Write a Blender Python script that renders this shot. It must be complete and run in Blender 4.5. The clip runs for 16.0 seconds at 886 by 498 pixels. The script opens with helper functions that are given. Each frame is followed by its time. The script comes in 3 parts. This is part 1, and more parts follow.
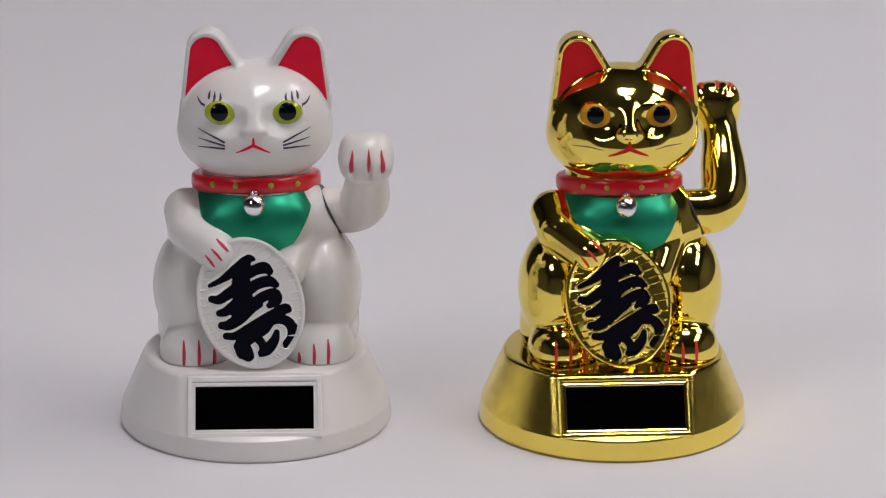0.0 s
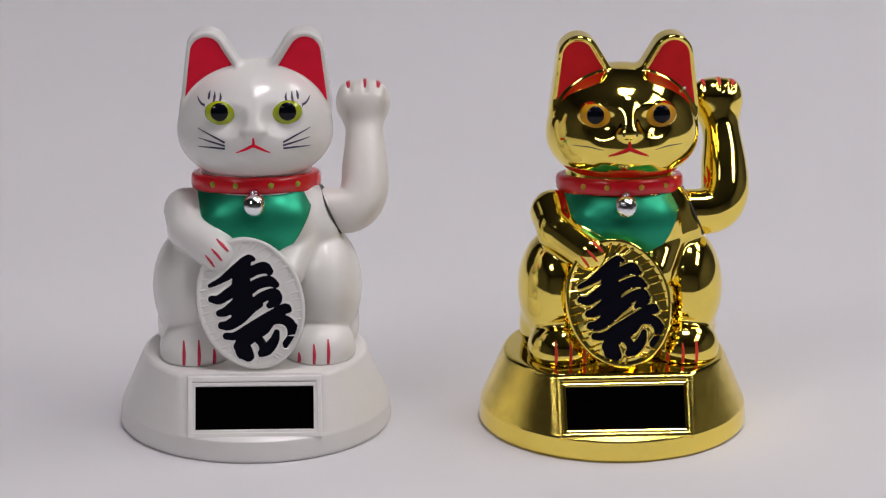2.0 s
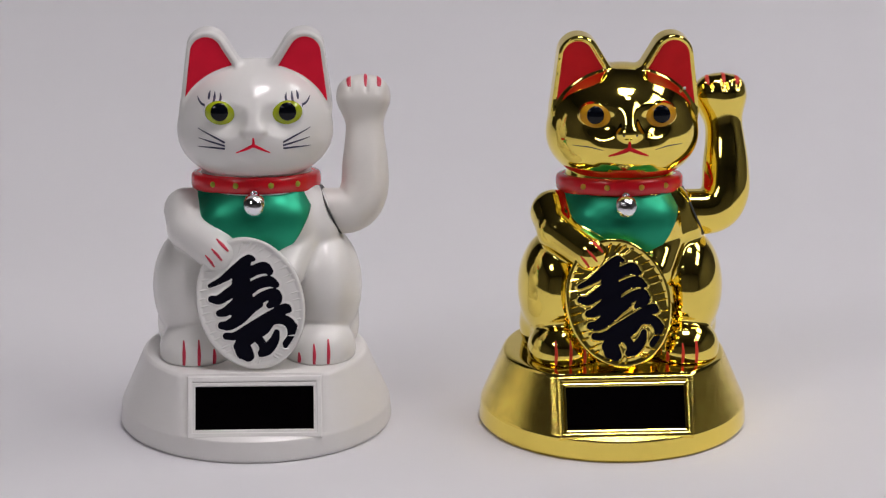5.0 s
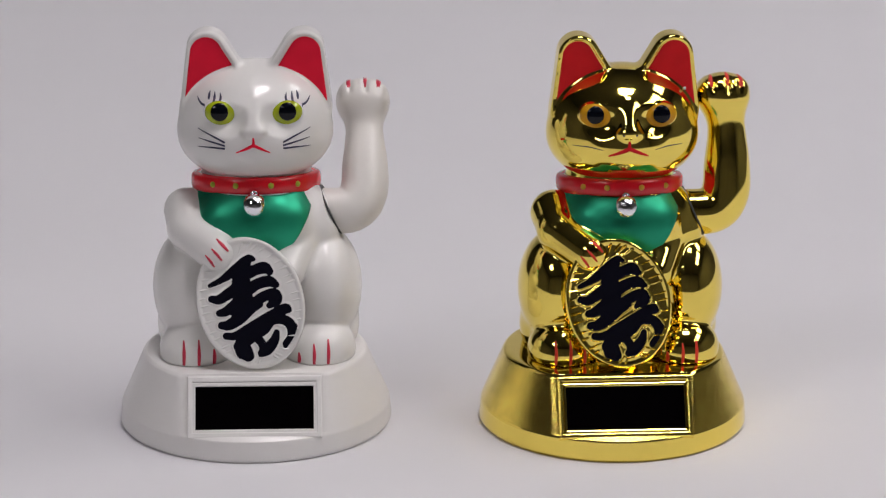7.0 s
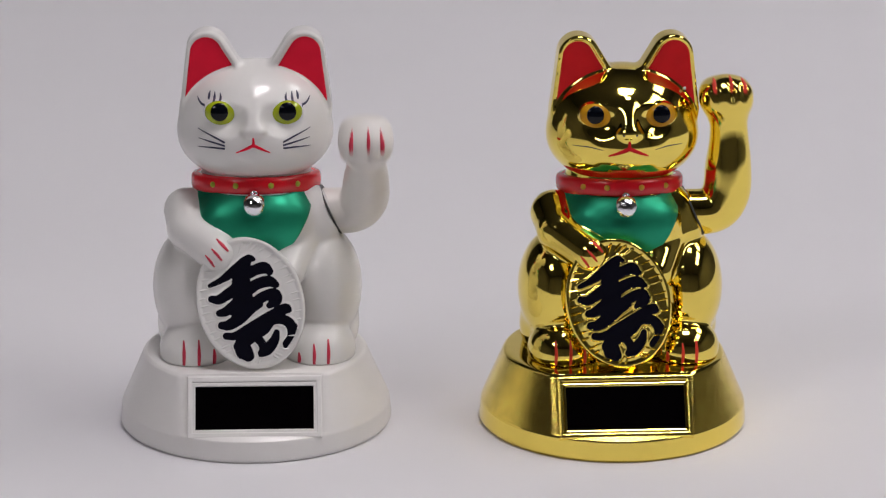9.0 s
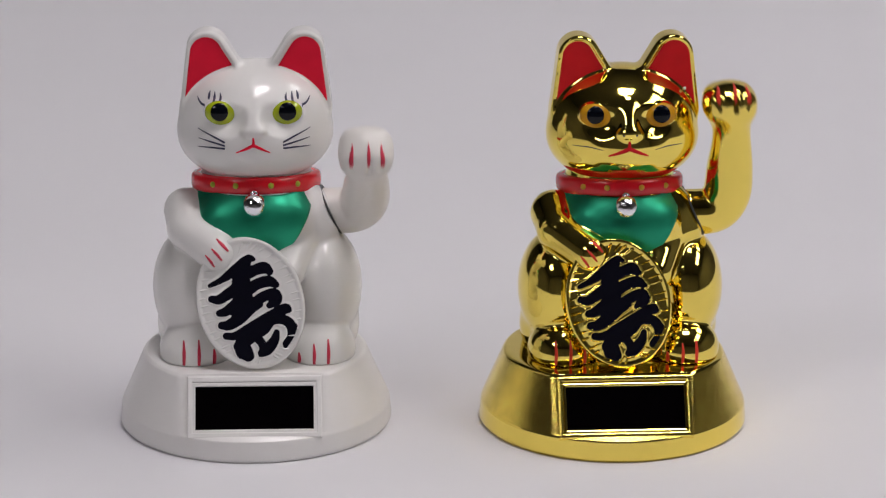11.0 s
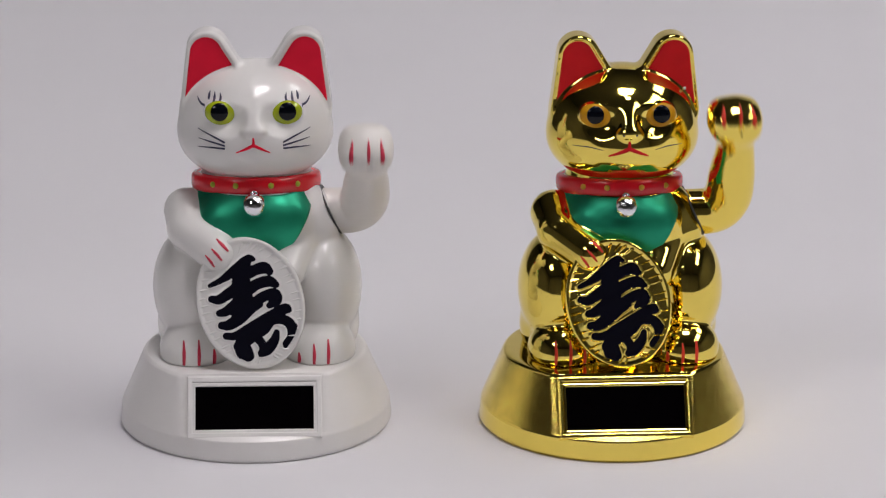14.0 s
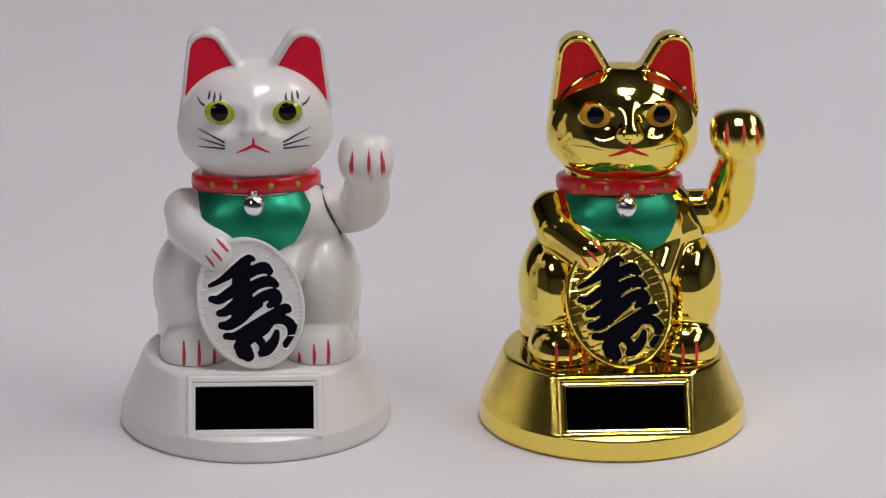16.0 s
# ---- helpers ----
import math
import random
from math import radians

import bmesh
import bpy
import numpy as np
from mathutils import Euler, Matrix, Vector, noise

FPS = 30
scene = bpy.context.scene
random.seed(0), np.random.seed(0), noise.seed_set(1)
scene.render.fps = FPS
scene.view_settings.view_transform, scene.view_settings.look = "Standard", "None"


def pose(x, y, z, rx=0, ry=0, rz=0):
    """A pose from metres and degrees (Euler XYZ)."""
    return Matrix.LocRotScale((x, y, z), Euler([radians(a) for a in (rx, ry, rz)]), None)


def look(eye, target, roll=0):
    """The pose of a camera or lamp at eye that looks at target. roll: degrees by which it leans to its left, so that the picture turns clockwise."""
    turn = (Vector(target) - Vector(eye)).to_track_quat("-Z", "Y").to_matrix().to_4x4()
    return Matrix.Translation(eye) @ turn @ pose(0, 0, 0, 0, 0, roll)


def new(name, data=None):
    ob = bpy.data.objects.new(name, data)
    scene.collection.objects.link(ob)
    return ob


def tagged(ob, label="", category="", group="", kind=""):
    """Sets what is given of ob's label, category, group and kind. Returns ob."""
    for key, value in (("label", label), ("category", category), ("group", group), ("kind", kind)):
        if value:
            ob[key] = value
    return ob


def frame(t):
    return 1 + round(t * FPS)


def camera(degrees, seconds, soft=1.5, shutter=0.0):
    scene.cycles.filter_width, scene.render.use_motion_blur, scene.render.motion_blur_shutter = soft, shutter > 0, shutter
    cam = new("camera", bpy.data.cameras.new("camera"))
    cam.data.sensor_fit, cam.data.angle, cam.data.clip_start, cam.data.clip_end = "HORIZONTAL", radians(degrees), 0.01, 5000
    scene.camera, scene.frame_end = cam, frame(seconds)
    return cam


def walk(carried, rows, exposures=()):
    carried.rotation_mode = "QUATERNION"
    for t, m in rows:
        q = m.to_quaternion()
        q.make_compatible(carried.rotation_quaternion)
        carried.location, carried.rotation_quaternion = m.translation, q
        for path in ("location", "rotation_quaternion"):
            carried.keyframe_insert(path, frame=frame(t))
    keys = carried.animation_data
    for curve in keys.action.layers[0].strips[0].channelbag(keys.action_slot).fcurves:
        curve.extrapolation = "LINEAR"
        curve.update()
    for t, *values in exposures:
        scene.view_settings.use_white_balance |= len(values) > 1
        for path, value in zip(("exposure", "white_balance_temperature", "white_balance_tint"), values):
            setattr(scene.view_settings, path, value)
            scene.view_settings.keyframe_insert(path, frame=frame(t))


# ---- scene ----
TARGET = (0.0, 0.0, 0.04105)
DIST, PITCH = 0.7273, radians(17)
EYE = (0.0, -DIST * math.cos(PITCH), TARGET[2] + DIST * math.sin(PITCH))
cam = camera(16, 16.0, soft=1.25, shutter=0.4)
walk(cam, [(0.0, look(EYE, TARGET)), (16.0, look(EYE, TARGET))])

# ---- light: a dim room with ceiling panels, two added as fill, over a white paper sweep ----
world = bpy.data.worlds.new("world")
world.use_nodes = True
world.node_tree.nodes["Background"].inputs[0].default_value = (0.9, 0.95, 1.0, 1)
world.node_tree.nodes["Background"].inputs[1].default_value = 0.02
scene.world = world
scene.view_settings.exposure = 0.0
CEIL = 1.75


def panel_lamp(x, y, sx, sy, watts, turn=0):
    data = bpy.data.lights.new("room_and_fill_lamp", "AREA")
    data.shape, data.size, data.size_y, data.energy = "RECTANGLE", sx, sy, watts
    data.color = (1.0, 0.92, 0.97)
    ob = new("room_and_fill_lamp", data)
    ob.matrix_basis = pose(x, y, CEIL - 0.03, 0, 0, turn)
    return ob


# first two follow the highlights; left front and back right are added, unseen fill
PANELS = [(0.2, -0.2, 0.45, 0.3, 8.8), (1.45, -0.55, 0.5, 1.15, 5.2), (-1.15, -1.35, 0.5, 0.5, 5.8), (1.35, 0.6, 0.5, 0.6, 4.2)]
for row in PANELS:
    panel_lamp(*row)

# ---- materials ----


def material(name, colour, rough=0.4, metal=0.0, vary=0.04, scale=200.0, bump=0.0, bump_scale=600.0, coat=0.0, spread=0.06, spec=0.5):
    mat = bpy.data.materials.new(name)
    mat.use_nodes = True
    tree = mat.node_tree
    n, l = tree.nodes, tree.links
    b = n["Principled BSDF"]
    co = n.new("ShaderNodeTexCoord")
    big = n.new("ShaderNodeTexNoise")
    big.inputs["Scale"].default_value, big.inputs["Detail"].default_value = scale, 6
    l.new(co.outputs["Object"], big.inputs["Vector"])
    ramp = n.new("ShaderNodeMapRange")
    ramp.inputs["From Min"].default_value, ramp.inputs["From Max"].default_value = 0.3, 0.7
    ramp.inputs["To Min"].default_value, ramp.inputs["To Max"].default_value = 1 - vary, 1 + vary
    l.new(big.outputs["Fac"], ramp.inputs["Value"])
    mul = n.new("ShaderNodeVectorMath")
    mul.operation = "SCALE"
    mul.inputs[0].default_value = colour
    l.new(ramp.outputs["Result"], mul.inputs["Scale"])
    l.new(mul.outputs["Vector"], b.inputs["Base Color"])
    fine = n.new("ShaderNodeTexNoise")
    fine.inputs["Scale"].default_value, fine.inputs["Detail"].default_value = bump_scale, 4
    l.new(co.outputs["Object"], fine.inputs["Vector"])
    rr = n.new("ShaderNodeMapRange")
    rr.inputs["To Min"].default_value, rr.inputs["To Max"].default_value = max(rough - spread, 0.01), rough + spread
    l.new(fine.outputs["Fac"], rr.inputs["Value"])
    l.new(rr.outputs["Result"], b.inputs["Roughness"])
    b.inputs["Metallic"].default_value = metal
    b.inputs["Specular IOR Level"].default_value = spec
    b.inputs["Coat Weight"].default_value = coat
    b.inputs["Coat Roughness"].default_value = 0.04
    if bump:
        bp = n.new("ShaderNodeBump")
        bp.inputs["Strength"].default_value, bp.inputs["Distance"].default_value = bump, 0.0004
        l.new(fine.outputs["Fac"], bp.inputs["Height"])
        l.new(bp.outputs["Normal"], b.inputs["Normal"])
    return mat


PAPER = material("white_paper", (0.74, 0.735, 0.76), 0.75, vary=0.012, scale=9, bump=0.05, bump_scale=900)
WALL = material("grey_wall_paint", (0.17, 0.16, 0.15), 0.8, vary=0.06, scale=3)
CEILING = material("ceiling_tile", (0.12, 0.115, 0.11), 0.85, vary=0.05, scale=5)
FLOORING = material("dark_carpet", (0.08, 0.08, 0.085), 0.95, vary=0.15, scale=30)
WHITE = material("white_pearl_plastic", (0.82, 0.81, 0.785), 0.42, vary=0.02, scale=120, coat=0.6)
WHITE.node_tree.nodes["Principled BSDF"].inputs["Coat Roughness"].default_value = 0.08
WHITE_ARM = material("warm_white_plastic", (0.79, 0.765, 0.725), 0.38, vary=0.02, scale=120, coat=0.25)
WHITE_BASE = material("white_base_plastic", (0.83, 0.815, 0.795), 0.36, vary=0.015, scale=120, coat=0.2)
GOLD = material("gold_plating", (0.95, 0.75, 0.16), 0.075, 1.0, vary=0.03, scale=150, spread=0.03, bump=0.012, bump_scale=160)
GOLD_GRAIN = material("grained_gold_plating", (0.98, 0.75, 0.15), 0.11, 1.0, vary=0.12, scale=300, bump=0.22, bump_scale=3100, spread=0.05)
RED_GLOSS = material("red_enamel", (0.75, 0.01, 0.022), 0.24, vary=0.06, scale=150, coat=0.2)
RED_MATT = material("red_paint", (0.86, 0.012, 0.045), 0.55, vary=0.05, scale=200, spec=0.15)
RED_DEEP = material("deep_red_paint", (0.72, 0.014, 0.02), 0.5, vary=0.05, scale=200, spec=0.15)
CLAW = material("claw_red_paint", (0.62, 0.03, 0.07), 0.4, vary=0.08, scale=400)
CLAW_GOLD = material("claw_orange_red_paint", (0.72, 0.05, 0.025), 0.4, vary=0.08, scale=400, spec=0.3)
GREEN = material("green_metallic_paint", (0.02, 0.36, 0.2), 0.41, 0.75, vary=0.05, scale=250)
CHROME = material("chrome", (0.85, 0.86, 0.9), 0.08, 1.0, vary=0.04, scale=600, bump=0.3, bump_scale=1300)
INK = material("black_ink_paint", (0.0015, 0.0015, 0.007), 0.55, vary=0.2, scale=300, spec=0.1)
LINE = material("dark_blue_line_paint", (0.03, 0.03, 0.07), 0.5, vary=0.1, scale=300)
CELL = material("black_solar_cell", (0.0012, 0.0008, 0.0012), 0.1, vary=0.2, scale=80, spec=0.2)
IRIS_GREEN = material("yellow_green_eye", (0.4, 0.48, 0.01), 0.2, vary=0.12, scale=300, coat=0.5)
IRIS_AMBER = material("amber_eye", (0.6, 0.29, 0.01), 0.25, vary=0.12, scale=300, spec=0.3)
PUPIL = material("black_pupil", (0.002, 0.003, 0.006), 0.14, vary=0.1, spec=0.25)
DOT = material("yellow_green_dot", (0.4, 0.42, 0.03), 0.35, vary=0.1)
DOT_GOLD = material("gold_dot", (0.7, 0.36, 0.03), 0.35, vary=0.1)
GAP = material("dark_joint", (0.05, 0.05, 0.05), 0.6)
DIFFUSER = material("lamp_diffuser", (0.9, 0.9, 0.9), 0.5)
b = DIFFUSER.node_tree.nodes["Principled BSDF"]
b.inputs["Emission Color"].default_value, b.inputs["Emission Strength"].default_value = (1, 0.985, 0.96, 1), 5.0

# ---- smooth solid shapes in millimetres: x across, -y to the front, z up ----
MM = 0.001


def ell(c, r):
    c, r = np.array(c, float), np.array(r, float)

    def f(p):
        q = (p - c) / r
        k0, k1 = np.sqrt((q * q).sum(-1)), np.sqrt(((q / r) ** 2).sum(-1)) + 1e-9
        return k0 * (k0 - 1) / k1
    return f


def limb(a, b, ra, rb):
    a, b = np.array(a, float), np.array(b, float)
    ab = b - a

    def f(p):
        t = np.clip((p - a) @ ab / (ab @ ab), 0, 1)
        return np.sqrt(((p - a - t[..., None] * ab) ** 2).sum(-1)) - (ra + (rb - ra) * t)
    return f


def blend(k, *fs):
    def f(p):
        d = fs[0](p)
        for g in fs[1:]:
            e = g(p)
            h = np.clip(0.5 + 0.5 * (e - d) / k, 0, 1)
            d = e + (d - e) * h - k * h * (1 - h)
        return d
    return f


def carve(k, f0, *fs):
    def f(p):
        d = f0(p)
        for g in fs:
            e = -g(p)
            h = np.clip(0.5 - 0.5 * (e - d) / k, 0, 1)
            d = e + (d - e) * h + k * h * (1 - h)
        return d
    return f


def rounded_box(c, half, r):
    c, half = np.array(c, float), np.array(half, float)

    def f(p):
        q = np.abs(p - c) - half + r
        return np.sqrt((np.maximum(q, 0) ** 2).sum(-1)) + np.minimum(q.max(-1), 0) - r
    return f


def above(z0):
    return lambda p: p[..., 2] - z0


def triangle2(p, pts):
    pts = np.array(pts, float)
    d, s = None, None
    area = 0.0
    for i in range(3):
        a, b = pts[i], pts[(i + 1) % 3]
        area += a[0] * b[1] - a[1] * b[0]
    sgn = 1 if area > 0 else -1
    for i in range(3):
        a, b = pts[i], pts[(i + 1) % 3]
        e = b - a
        w = p - a
        t = np.clip(w @ e / (e @ e), 0, 1)
        q = np.sqrt(((w - t[..., None] * e) ** 2).sum(-1))
        c = sgn * (e[0] * w[..., 1] - e[1] * w[..., 0])
        d = q if d is None else np.minimum(d, q)
        s = c if s is None else np.minimum(s, c)
    return np.where(s > 0, -d, d)


def plate(pts, grow, y0, half, rnd):
    """A rounded triangular plate in the x-z plane."""
    def f(p):
        d = triangle2(p[..., [0, 2]], pts) - grow + rnd
        w = np.abs(p[..., 1] - y0) - half + rnd
        return np.minimum(np.maximum(d, w), 0) + np.sqrt(np.maximum(d, 0) ** 2 + np.maximum(w, 0) ** 2) - rnd
    return f


def slope(f, p, e=0.02):
    g = np.empty_like(p)
    for i in range(3):
        d = np.zeros(3)
        d[i] = e
        g[..., i] = f(p + d) - f(p - d)
    return g / (2 * e)


def solid(f, lo, hi, h):
    """Vertices and faces of the surface f = 0."""
    ax = [np.arange(lo[i], hi[i] + h, h) for i in range(3)]
    grid = np.stack(np.meshgrid(*ax, indexing="ij"), -1)
    v = f(grid)
    neg = v < 0
    nx, ny, nz = v.shape
    acc, cnt = np.zeros((nx - 1, ny - 1, nz - 1, 3)), np.zeros((nx - 1, ny - 1, nz - 1))
    corners = [(i, j, k) for i in (0, 1) for j in (0, 1) for k in (0, 1)]

    def sub(a, c):
        return a[c[0]:nx - 1 + c[0], c[1]:ny - 1 + c[1], c[2]:nz - 1 + c[2]]
    for a in corners:
        for i in range(3):
            if a[i] == 0:
                b = tuple(1 if j == i else a[j] for j in range(3))
                va, vb = sub(v, a), sub(v, b)
                hit = (va < 0) != (vb < 0)
                t = np.where(hit, va / np.where(hit, va - vb, 1), 0)
                q = np.zeros(acc.shape)
                for j in range(3):
                    q[..., j] = a[j]
                q[..., i] = t
                acc += q * hit[..., None]
                cnt += hit
    used = cnt > 0
    ids = -np.ones(used.shape, int)
    ids[used] = np.arange(used.sum())
    base = np.stack(np.meshgrid(*[x[:-1] for x in ax], indexing="ij"), -1)
    pts = base[used] + h * acc[used] / cnt[used][:, None]
    for _ in range(5):
        g = slope(f, pts)
        step = f(pts)[:, None] * g / ((g * g).sum(-1)[:, None] + 1e-6)
        pts = pts - np.clip(step, -0.4 * h, 0.4 * h)
    faces = []
    for i in range(3):
        j, k = (i + 1) % 3, (i + 2) % 3
        a = neg
        s0, s1 = [slice(1, -1)] * 3, [slice(1, -1)] * 3
        s0[i], s1[i] = slice(0, -1), slice(1, None)
        n0, n1 = a[tuple(s0)], a[tuple(s1)]
        hit = np.argwhere(n0 != n1)
        flip = n0[n0 != n1]
        off = np.array([1, 1, 1])
        off[i] = 0
        c = hit + off
        quad = []
        for dj, dk in ((-1, -1), (0, -1), (0, 0), (-1, 0)):
            q = c.copy()
            q[:, j] += dj
            q[:, k] += dk
            quad.append(ids[q[:, 0], q[:, 1], q[:, 2]])
        quad = np.stack(quad, 1)
        quad[~flip] = quad[~flip][:, ::-1]
        faces.append(quad)
    return pts, np.concatenate(faces)


def cast(f, o, d, n=90):
    """Where rays from o along d meet f = 0."""
    p = o.copy()
    for _ in range(n):
        p = p + d * np.clip(f(p), -0.5, 3)[..., None] * 0.8
    return p


def curve_through(pts, n):
    """A smooth line of n points through pts (any number of columns)."""
    p = np.array(pts, float)
    p = np.concatenate([2 * p[:1] - p[1:2], p, 2 * p[-1:] - p[-2:-1]])
    t = np.linspace(0, len(pts) - 1 - 1e-6, n)
    i = t.astype(int)
    s = (t - i)[:, None]
    a, b, c, d = p[i], p[i + 1], p[i + 2], p[i + 3]
    return 0.5 * (2 * b + (c - a) * s + (2 * a - 5 * b + 4 * c - d) * s * s + (3 * b - a - 3 * c + d) * s ** 3)


# the shapes of the cat
AX = 0.75
EAR = ((-11.3, 75.5), (-9.7, 88.3), (-5.3, 81.0))
EAR_AX = 1.1
EAR_IN = tuple((x - 0.35, z) for x, z in EAR)


def mirrored(pts):
    return tuple((2 * EAR_AX - x, z) for x, z in pts)


head_plain = blend(4.0, ell((AX, -1, 69.3), (17.7, 15, 11.4)), ell((AX, 0, 74.5), (16.0, 14.2, 11.2)))
ears = [carve(0.7, plate(e, 4.85, -0.4, 4.0, 1.7), plate(i, 3.95, -4.6, 1.1, 0.4)) for e, i in ((EAR, EAR_IN), (mirrored(EAR), mirrored(EAR_IN)))]
head_f = blend(1.1, head_plain, *ears)
head_f = blend(2.0, head_f, ell((AX, -12.8, 69), (7.5, 3.6, 4.2)), limb((AX, -11.6, 78.6), (AX, -14.5, 73.9), 1.2, 2.1))
head_f = blend(0.8, head_f, ell((AX, -15.6, 73.1), (3.0, 1.7, 1.4)))
head_f = carve(1.3, head_f, ell((AX - 7.6, -15.6, 76.5), (5.6, 3.2, 4.5)), ell((AX + 7.5, -15.6, 76.5), (5.6, 3.2, 4.5)))
EYES = (AX - 7.6, AX + 7.5)
head_f = blend(0.3, head_f, *[ell((x, -10.7, 76.5), (3.75, 3.0, 3.0)) for x in EYES])

body_f = blend(5.0, ell((AX, 2, 41), (17.5, 16, 22)), ell((AX, -4.5, 49), (14.5, 12.5, 11.5)))
body_f = blend(3.0, body_f, ell((AX, -1.5, 24), (23.3, 16, 17.5)), limb((AX, 0, 50), (AX, 0, 58.5), 13.5, 12.6))
body_f = blend(1.3, body_f, ell((AX - 15.2, -4.5, 33.8), (8.8, 13, 13.6)), ell((AX + 15.2, -4.5, 33.8), (8.8, 13, 13.6)))
body_f = blend(0.9, body_f, ell((AX - 14.1, -12.8, 21.3), (8.3, 9.0, 7.3)), ell((AX + 14.1, -12.8, 21.3), (8.3, 9.0, 7.3)))
body_f = blend(3.0, body_f, ell((AX - 6, -12.0, 50.4), (6.4, 4.5, 6.0)), ell((AX + 6, -12.0, 50.4), (6.4, 4.5, 6.0)))
chest_f = body_f
sleeve = limb((13.2, -4.6, 51.5), (7.6, -16.2, 40.5), 4.9, 4.2)
fore = blend(0.8, limb((-15.0, -4, 51.4), (-14.6, -10.5, 49.0), 5.4, 4.7), limb((-14.6, -10.5, 49.0), (-7.9, -18.0, 45.6), 4.7, 4.5))
sleeve = blend(2.0, sleeve, limb((10.8, -4.6, 54.2), (14.6, -6.4, 47.6), 5.0, 4.9))
body_f = blend(1.0, body_f, sleeve, fore)
body_f = carve(0.3, body_f, above(19.6))


def tube(points, n=60):
    """A smooth limb along a curve through points (x, y, z, radius)."""
    q = curve_through(points, n)
    pad = np.concatenate([2 * q[:1] - q[1:2], q, 2 * q[-1:] - q[-2:-1]])
    qq = (q[:, :3] ** 2).sum(1)

    def f(p):
        d2 = (p * p).sum(-1)[..., None] - 2 * p @ q[:, :3].T + qq
        i = np.clip(d2.argmin(-1), 1, n - 2)
        a, b, c = [np.take_along_axis(d2, (i + k)[..., None], -1)[..., 0] for k in (-1, 0, 1)]
        t = np.clip(i + np.clip(0.5 * (a - c) / (a - 2 * b + c + 1e-9), -1, 1), 0, n - 1 - 1e-6)
        j = t.astype(int)
        s = (t - j)[..., None]
        a, b, c, d = pad[j], pad[j + 1], pad[j + 2], pad[j + 3]
        m = 0.5 * (2 * b + (c - a) * s + (2 * a - 5 * b + 4 * c - d) * s * s + (3 * b - a - 3 * c + d) * s ** 3)
        return np.sqrt(((p - m[..., :3]) ** 2).sum(-1)) - m[..., 3]
    return f


def arm_shape(paw, dx):
    f = tube([(-11, 0, 0, 5.1), (-3.2, 0, 0.2, 5.35), (-0.1, 0, 4.0, 5.5), (0.4, 0, 10.8, 5.25), (0.4, 0, 18.5, 4.35), (-0.4 + dx, 0, paw, 4.4)])
    f = blend(4.0, f, blend(1.5, ell((dx - 0.6, -0.5, paw + 0.3), (5.4, 5.0, 4.0)), rounded_box((dx - 0.6, -0.6, paw + 0.8), (5.5, 5.0, 3.3), 2.6)))
    f = carve(0.7, f, *[limb((dx + x, -4.6, paw + 4.6), (dx + x, -6.1, paw + 1.0), 0.45, 0.45) for x in (-3.7, 0.0, 2.8)])
    return carve(0.6, f, lambda p: p[..., 0] + 9.6)


PAW = (25.7, 26.3)
PAW_X = (0.7, 0.05)
arm_fs = [arm_shape(z, dx) for z, dx in zip(PAW, PAW_X)]


def mesh_from(name, pts, faces, mat, smooth=True):
    me = bpy.data.meshes.new(name)
    me.from_pydata([tuple(p) for p in np.asarray(pts) * MM], [], [tuple(int(i) for i in q) for q in faces])
    me.materials.append(mat)
    if smooth:
        me.polygons.foreach_set("use_smooth", [True] * len(me.polygons))
    me.update()
    return me


def put(name, me, parent, label="", m=None):
    ob = new(name, me)
    ob.parent = parent
    if m is not None:
        ob.matrix_basis = m
    return tagged(ob, label)


def part(name, bm, mat, parent, label="", smooth=True, m=None):
    """One bmesh, in millimetres, as one mesh object under a thing or part."""
    bmesh.ops.scale(bm, vec=(MM, MM, MM), verts=bm.verts)
    bmesh.ops.recalc_face_normals(bm, faces=bm.faces)
    me = bpy.data.meshes.new(name)
    bm.to_mesh(me)
    bm.free()
    me.materials.append(mat)
    me.polygons.foreach_set("use_smooth", [smooth] * len(me.polygons))
    return put(name, me, parent, label, m)


def shell(top, low):
    """A closed thin skin between two grids of points (n, m, 3)."""
    n, m = top.shape[:2]
    pts = np.concatenate([top.reshape(-1, 3), low.reshape(-1, 3)])
    k = n * m
    faces = []
    for i in range(n - 1):
        for j in range(m - 1):
            a, b, c, d = i * m + j, i * m + j + 1, (i + 1) * m + j + 1, (i + 1) * m + j
            faces += [(a, b, c, d), (k + d, k + c, k + b, k + a)]
    rim = [j for j in range(m)] + [i * m + m - 1 for i in range(1, n)] + [(n - 1) * m + j for j in range(m - 2, -1, -1)] + [i * m for i in range(n - 2, 0, -1)]
    for a, b in zip(rim, rim[1:] + rim[:1]):
        faces.append((b, a, k + a, k + b))
    return pts, faces


